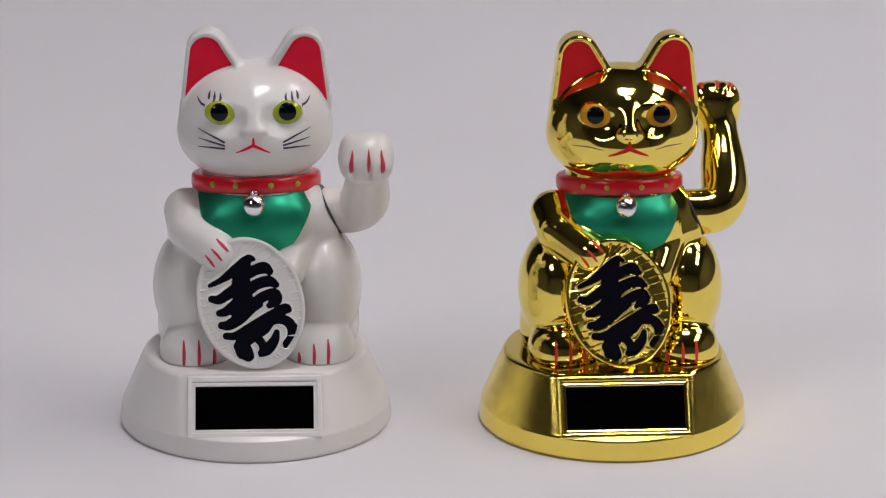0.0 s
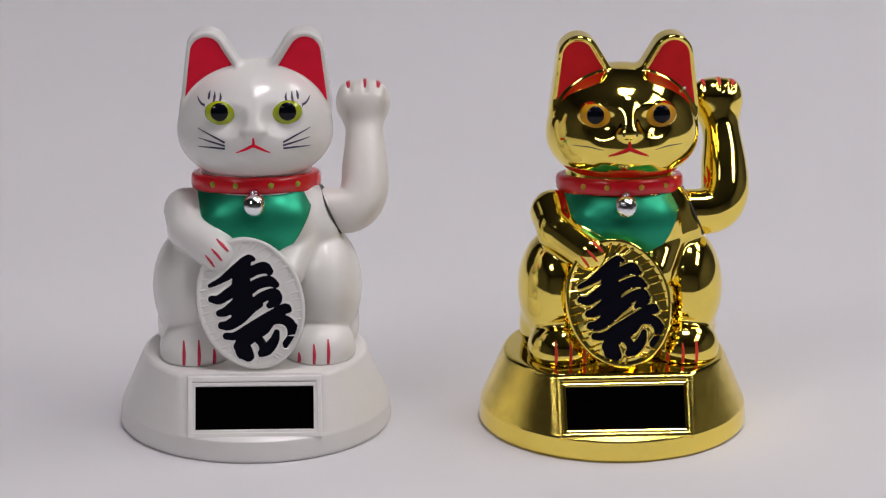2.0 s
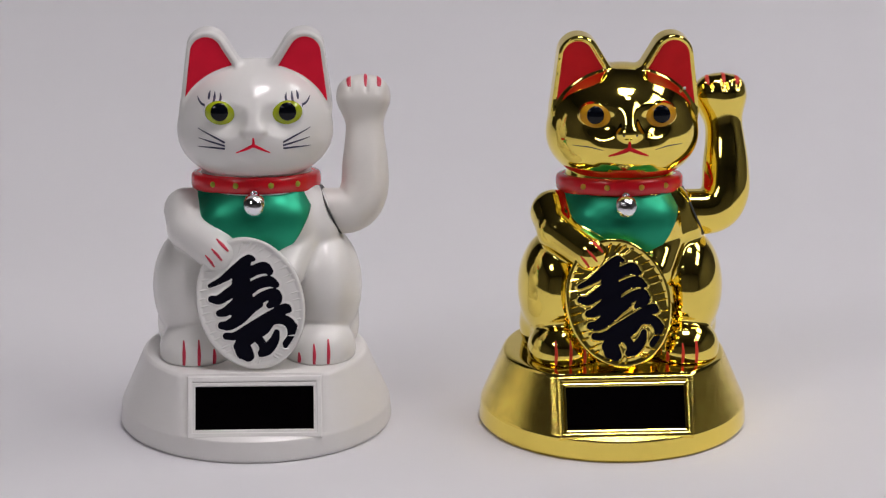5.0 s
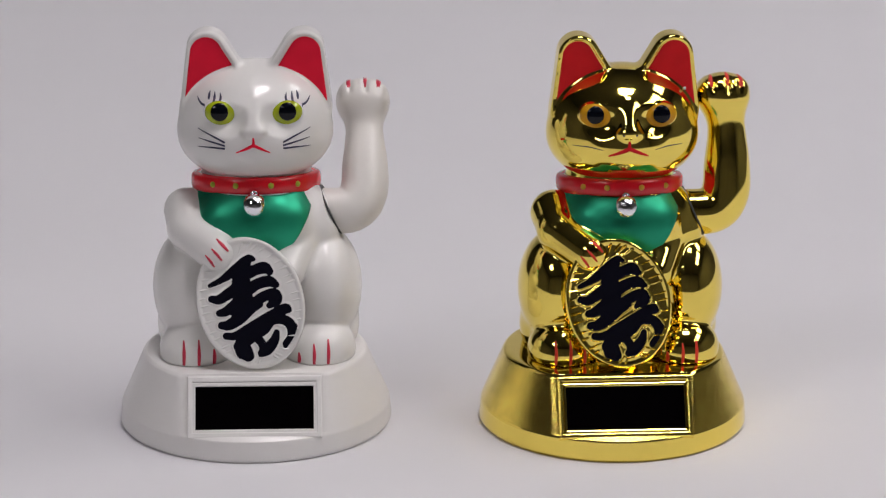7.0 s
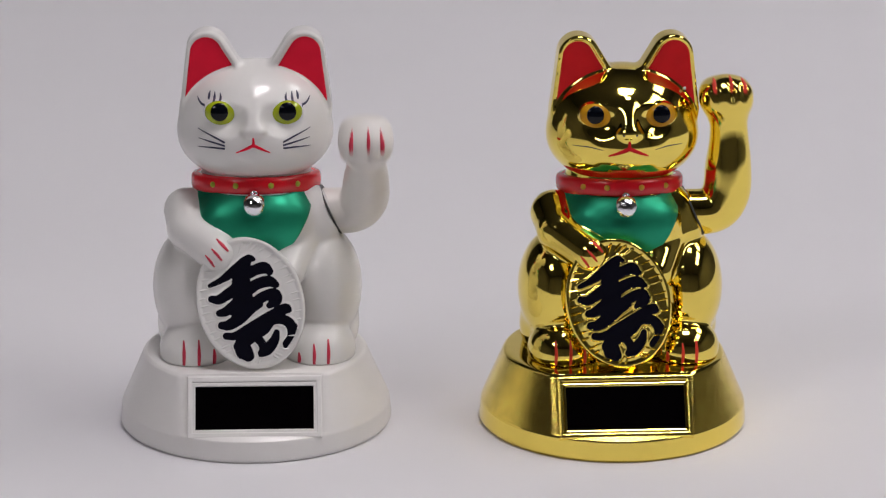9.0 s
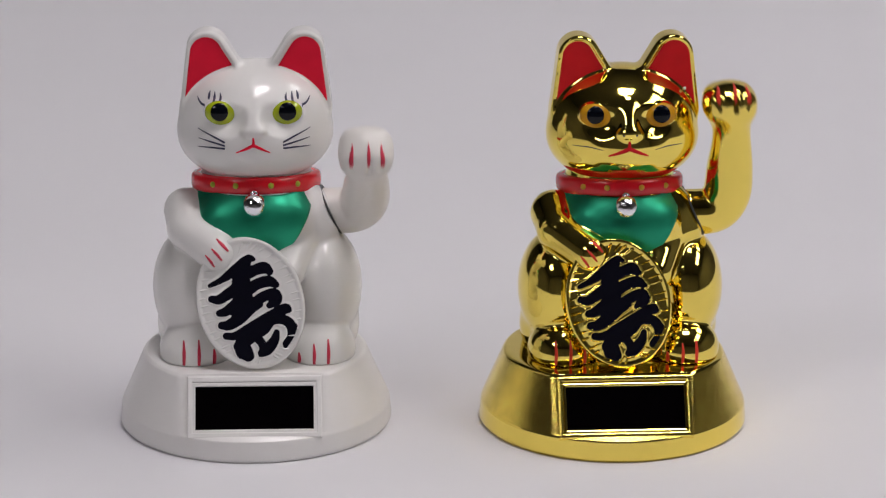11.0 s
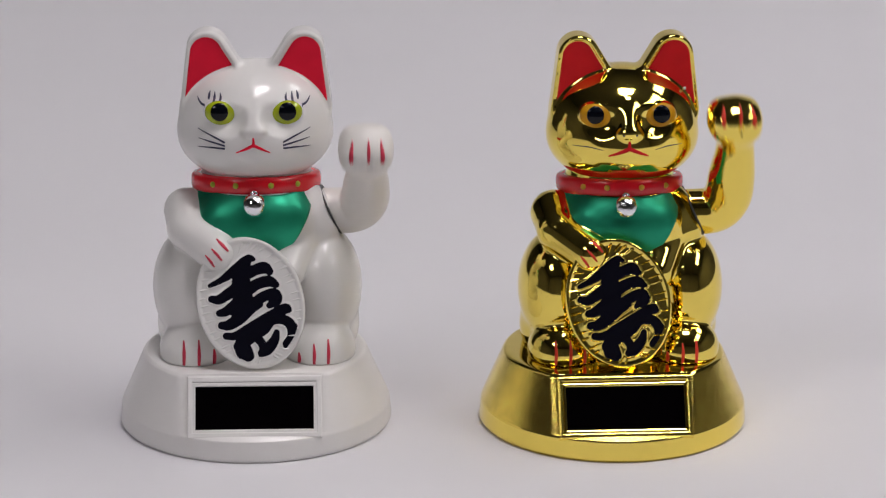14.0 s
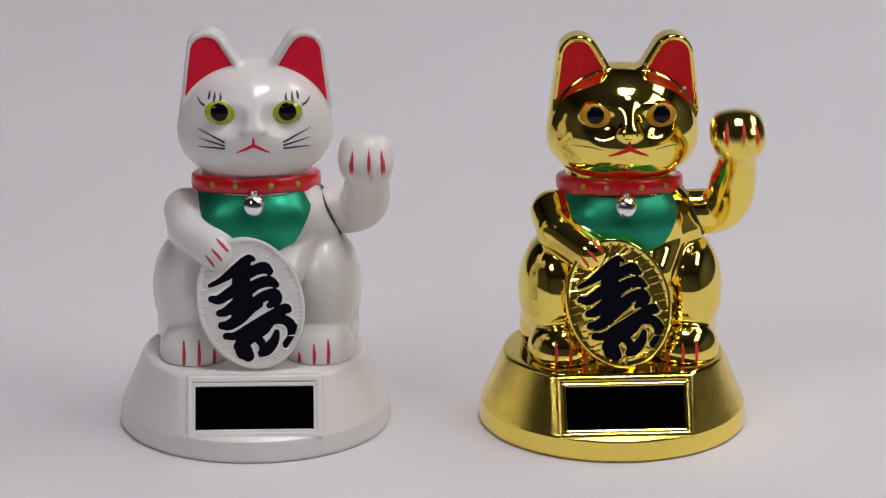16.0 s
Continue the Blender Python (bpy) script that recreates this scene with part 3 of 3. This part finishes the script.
def lucky_cat(gold, m, label, scale_base):
    shell_mat = GOLD if gold else WHITE
    claw_mat = CLAW_GOLD if gold else CLAW
    top = tagged(new("waving_cat"), label, "cat ornament", "pair of waving cats")
    top.matrix_basis = m

    # the base with its solar panel
    bm = lathe(rounded([(r * scale_base, z) for r, z in BASE_PROFILE], 0.3))
    y, z, lean = PANEL
    front = Vector((0, -math.cos(radians(lean)), math.sin(radians(lean))))
    for v in bm.verts:
        d = (v.co - Vector((0, y, z)) + front * 1.4).dot(front)
        if d > 0 and v.co.z > 5.2 and abs(v.co.x) < 16.5:
            v.co.y += d / math.cos(radians(lean))
    base = part("base", bm, GOLD if gold else WHITE_BASE, top, "grained gold base" if gold else "white plastic base")
    if gold:
        base.data.materials.append(GOLD_GRAIN)
        for q in base.data.polygons:
            if 5.2 * MM < q.center.z < 16.9 * MM:
                q.material_index = 1
    pm = pose(0.2 * MM, y * MM, z * MM, -lean, 0, 0)
    frame_mat = GOLD_GRAIN if gold else WHITE_BASE
    part("panel_surround", slab(30.4, 14.4, 9, 0.45, (28.0, 11.6)) if gold else slab(30.4, 14.2, 9, 0.3, (27.9, 11.5)), frame_mat, base, "flat surround of the solar panel", False, pm @ pose(0, 0, 0.2 * MM))
    part("panel_frame", slab(28.0, 11.6, 3, 0.25 if gold else 0.12, (26.7, 9.9)), GOLD if gold else WHITE_BASE, base, "thin raised frame", False, pm @ pose(0, (0.35 if gold else 0.1) * MM, 0))
    part("solar_panel", slab(26.9, 10.1, 3, 0.0), CELL, base, "black glossy solar cell", False, pm @ pose(0, 0.75 * MM, 0))

    # body and head
    k = 0.989 if gold else 1.009
    fig = seat(0.85, 0, 19.6 * (1 - 0.996), k, 0.996 / k) if gold else seat(0, 0, 19.6 * (1 - k), k)
    body = put("body", mesh_from("body", *SOLIDS["body"], shell_mat), top, m=fig)
    head = put("head", mesh_from("head", *SOLIDS["head"], shell_mat), top, m=fig @ pose(0.35 * MM, 0, 0) if gold else fig)
    for f, e in zip(ears, (EAR_IN, mirrored(EAR_IN))):
        gx, gz = inset_rows(e, 3.55, 77.0)
        skin("ear_lining", f, gx, gz, RED_DEEP if gold else RED_MATT, head, 0.1, "red painted ear lining", -12.0)

    # face
    for sx in (-1, 1):
        x = EYES[sx > 0]
        gx, gz = oval(x, 76.55, *((3.45, 2.65) if gold else (3.3, 2.6)), 6 * sx)
        eye = skin("eye", head_f, gx, gz, IRIS_AMBER if gold else IRIS_GREEN, head, 0.1, "amber eye" if gold else "yellow-green eye")
        gx, gz = oval(x + 0.05 * sx, 76.9, 1.88, 1.88)
        skin("pupil", head_f, gx, gz, PUPIL, eye, 0.22, "glossy black pupil")
    for sx in (-1, 1):
        if gold:
            lines = [((sx * 6.0, 69.6, 0.1), (sx * 9.2, 70.0, 0.22), (sx * 12.6, 69.9, 0.1))]
        else:
            lines = [((sx * 6.5, 70.7, 0.42), (sx * 9.4, 71.9, 0.36), (sx * 12.6, 73.1, 0.12)),
                     ((sx * 6.5, 70.0, 0.42), (sx * 9.5, 70.5, 0.36), (sx * 12.4, 71.0, 0.12)),
                     ((sx * 6.5, 69.35, 0.42), (sx * 9.6, 69.2, 0.36), (sx * 12.6, 69.0, 0.12))]
        for s in lines:
            gx, gz = brush([(AX + a, b - 0.3, w) for a, b, w in s], 14, 3, False)
            skin("whisker", head_f, gx, gz, LINE, head, 0.06, "thin dark painted whisker")
        if not gold:
            for s in (((10.9, 78.9, 0.42), (11.6, 79.0, 0.4), (12.2, 79.5, 0.3), (12.6, 80.2, 0.1)),
                      ((7.6, 80.4, 0.32), (7.25, 81.2, 0.42), (7.4, 82.1, 0.1)), ((8.9, 80.4, 0.32), (8.65, 81.2, 0.42), (8.6, 82.2, 0.1)),
                      ((10.0, 80.5, 0.32), (9.9, 81.3, 0.42), (9.65, 82.2, 0.1))):
                gx, gz = brush([(AX + sx * a - 0.1, b - (1.1 if a > 10.6 else 1.5), w * 1.15) for a, b, w in s], 12, 3, False)
                skin("eyelash", head_f, gx, gz, LINE, head, 0.06, "dark painted eyelash")
    for s in (((0, 72.2, 0.35), (0, 71.0, 0.6), (0, 70.0, 0.8)), ((0, 70.5, 0.7), (-1.6, 69.7, 0.6), (-3.9, 68.7, 0.2)), ((0, 70.5, 0.7), (1.6, 69.7, 0.6), (3.7, 68.7, 0.2))):
        gx, gz = brush([(AX + a * (1.2 if gold else 1) - 0.1, b - (0.7 if gold else 0.4), w * (1.35 if gold else 1)) for a, b, w in s], 12, 3, False)
        skin("mouth_line", head_f, gx, gz, RED_DEEP if gold else RED_MATT, head, 0.08, "red painted mouth line")
    if gold:
        for sx in (-1, 1):
            gx, gz = brush([(AX + sx * 1.5 - 0.25, 73.0, 0.5), (AX + sx * 1.5, 73.0, 0.5), (AX + sx * 1.5 + 0.25, 73.0, 0.5)], 8, 3)
            skin("nostril", head_f, gx, gz, LINE, head, 0.05, "small dark nostril dot")

        gx, gz = brush([(14.6, 80.2, 0.5), (14.75, 80.5, 0.75), (14.8, 80.9, 0.5)], 8, 3)
        skin("paint_speck", head_f, gx, gz, WHITE_BASE, head, 0.3, "small white speck of bare plastic", -10.0)

    # collar, bell and bib
    cm = fig @ pose(AX * MM, 0, 57.7 * MM, -8, 0, 0)
    collar = part("collar", band(14.9, 14.0, 4.1, 3.2), RED_GLOSS, top, "glossy red collar", m=cm)
    for a in (-130, -107, -76, -50):
        t = radians(a)
        dot = ball((14.75 * math.cos(t), 13.85 * math.sin(t), 0.2), (0.7, 0.6, 0.7), 8, 12)
        part("dot", dot, DOT_GOLD if gold else DOT, collar, "small yellow dot")
    bell = part("bell", ball((AX - 0.2, -16.0, 55.9), (2.7, 2.7, 2.7), 24, 40), CHROME, top, "silver jingle bell", m=fig)
    ring = band(0.9, 0.9, 0.5, 0.5)
    part("loop", ring, CHROME, bell, "small metal loop", m=pose((AX - 0.2) * MM, -15.2 * MM, 58.3 * MM, 90, 0, 0))
    left = [(6.6, 45.3), (0.5, 46.2), (-6.0, 47.8), (-10.8, 51.4), (-13.8, 55.0), (-14.4, 57.5)]
    right = [(7.2, 45.3), (8.4, 46.3), (10.2, 48.6), (12.3, 52.4), (13.6, 55.2), (14.4, 57.5)]
    gx, gz = rows_between(left, right, 34, 40)
    skin("bib", chest_f, gx, gz, GREEN, top, 0.3, "green metallic painted bib", m=fig)

    # coin
    coin = part("coin", coin_solid(), shell_mat, top, "oval gold coin" if gold else "oval white coin", m=fig @ COIN @ pose(-1.1 * MM, 0, 0) if gold else fig @ COIN)
    part("edge_ridges", coin_ridges(1.0 if gold else 0.5), shell_mat, coin, "cast ridges along the coin's edge", False)
    for name, (pts, faces), mat, label in zip(("coin_face", "painted_character"), RELIEFS[int(gold)], (shell_mat, INK), ("coin face with cast ridges", "black brush-written character for long life")):
        put(name, mesh_from(name, pts, faces, mat), coin, label)

    # claws on the resting paw and the feet
    for a, b in (((-10.4, 46.2), (-8.4, 43.4)), ((-9.0, 47.7), (-6.7, 45.0)), ((-7.9, 49.5), (-5.3, 46.9))):
        mid = ((a[0] + b[0]) / 2 + 0.1, (a[1] + b[1]) / 2 + 0.1)
        gx, gz = brush([(*a, 0.25), (*mid, 0.62), (*b, 0.35)], 12, 3, False)
        skin("claw", body_f, gx, gz, claw_mat, body, 0.08, "red painted claw line")
    for x, z0, z1 in ((-15.8, 20.0, 25.4), (-12.4, 20.0, 25.6), (-9.0, 20.0, 23.4), (10.2, 20.0, 22.4), (13.6, 20.0, 24.6), (16.8, 20.0, 25.4)):
        gx, gz = brush([(x, z0, 0.6), (x + 0.1, (z0 + z1) / 2, 0.75), (x, z1, 0.3)], 12, 3, False)
        skin("claw", body_f, gx, gz, claw_mat, body, 0.08, "red painted claw line")

    # the waving arm, its joint, and its claws
    bm = lathe(rounded([(0, -0.22), (6.2, -0.22), (6.2, 0.22), (0, 0.22)], 0.15), 64)
    bmesh.ops.rotate(bm, matrix=Matrix.Rotation(radians(66), 3, "Y"), verts=bm.verts)
    bmesh.ops.translate(bm, vec=(17.8, -3.0, 51.2), verts=bm.verts)
    part("arm_joint", bm, GAP, top, "dark joint of the waving arm", m=fig)
    arm = put("raised_arm", mesh_from("raised_arm", *SOLIDS["arm"][int(gold)], GOLD if gold else WHITE_ARM), top, "gold waving arm" if gold else "white waving arm")
    arm.scale = (1.009,) * 3
    c = np.array([PAW_X[int(gold)] - 0.6, -0.5, PAW[int(gold)]])
    for al in (-0.55, 0.1, 0.6):
        ph = np.linspace(radians(6), radians(66), 16)
        wd = 0.07 * np.sin(np.linspace(0.2, 2.5, 16))
        aa = al + wd[:, None] * np.linspace(-1, 1, 3)[None, :]
        pp = np.repeat(ph[:, None], 3, 1)
        d = np.stack([np.sin(aa), -np.sin(pp) * np.cos(aa), np.cos(pp) * np.cos(aa)], -1)
        skin("claw", arm_fs[int(gold)], None, None, claw_mat, arm, 0.08, "red painted claw line", toward=(c + d * 14, -d))
    return top, arm


CATS = []
CATS.append(lucky_cat(False, pose(-0.0437, 0, 0, 0, 0, 2.1), "glossy white plastic waving cat on a solar-powered base", 1.0))
CATS.append(lucky_cat(True, pose(0.0396, 0, 0, 0, 0, 3.5), "shiny gold-plated waving cat on a solar-powered base", 0.985))


# ---- what moves: the two waving arms ----
def swing_white(t):
    k = (0.7499 - math.sqrt(0.7499 ** 2 - 4 * 0.00104 * (t - 0.0524))) / (2 * 0.00104)
    return 4.8 + 48.2 * math.cos(2 * math.pi * k) - 3.0 * math.cos(4 * math.pi * k)


def swing_gold(t):
    return 9.0 + 52.6 * math.cos(2 * math.pi * (t - 0.5789) / 1.01639)


def motions():
    for (top, arm), swing, pivot, yaw in zip(CATS, (swing_white, swing_gold), PIVOTS, (0.5, 1.5)):
        rows = []
        for i in range(241):
            t = i / 15
            rows.append((t, seat(*pivot) @ pose(0, 0, 0, 0, 0, yaw) @ pose(0, 0, 0, swing(t))))
        walk(arm, rows)


motions()
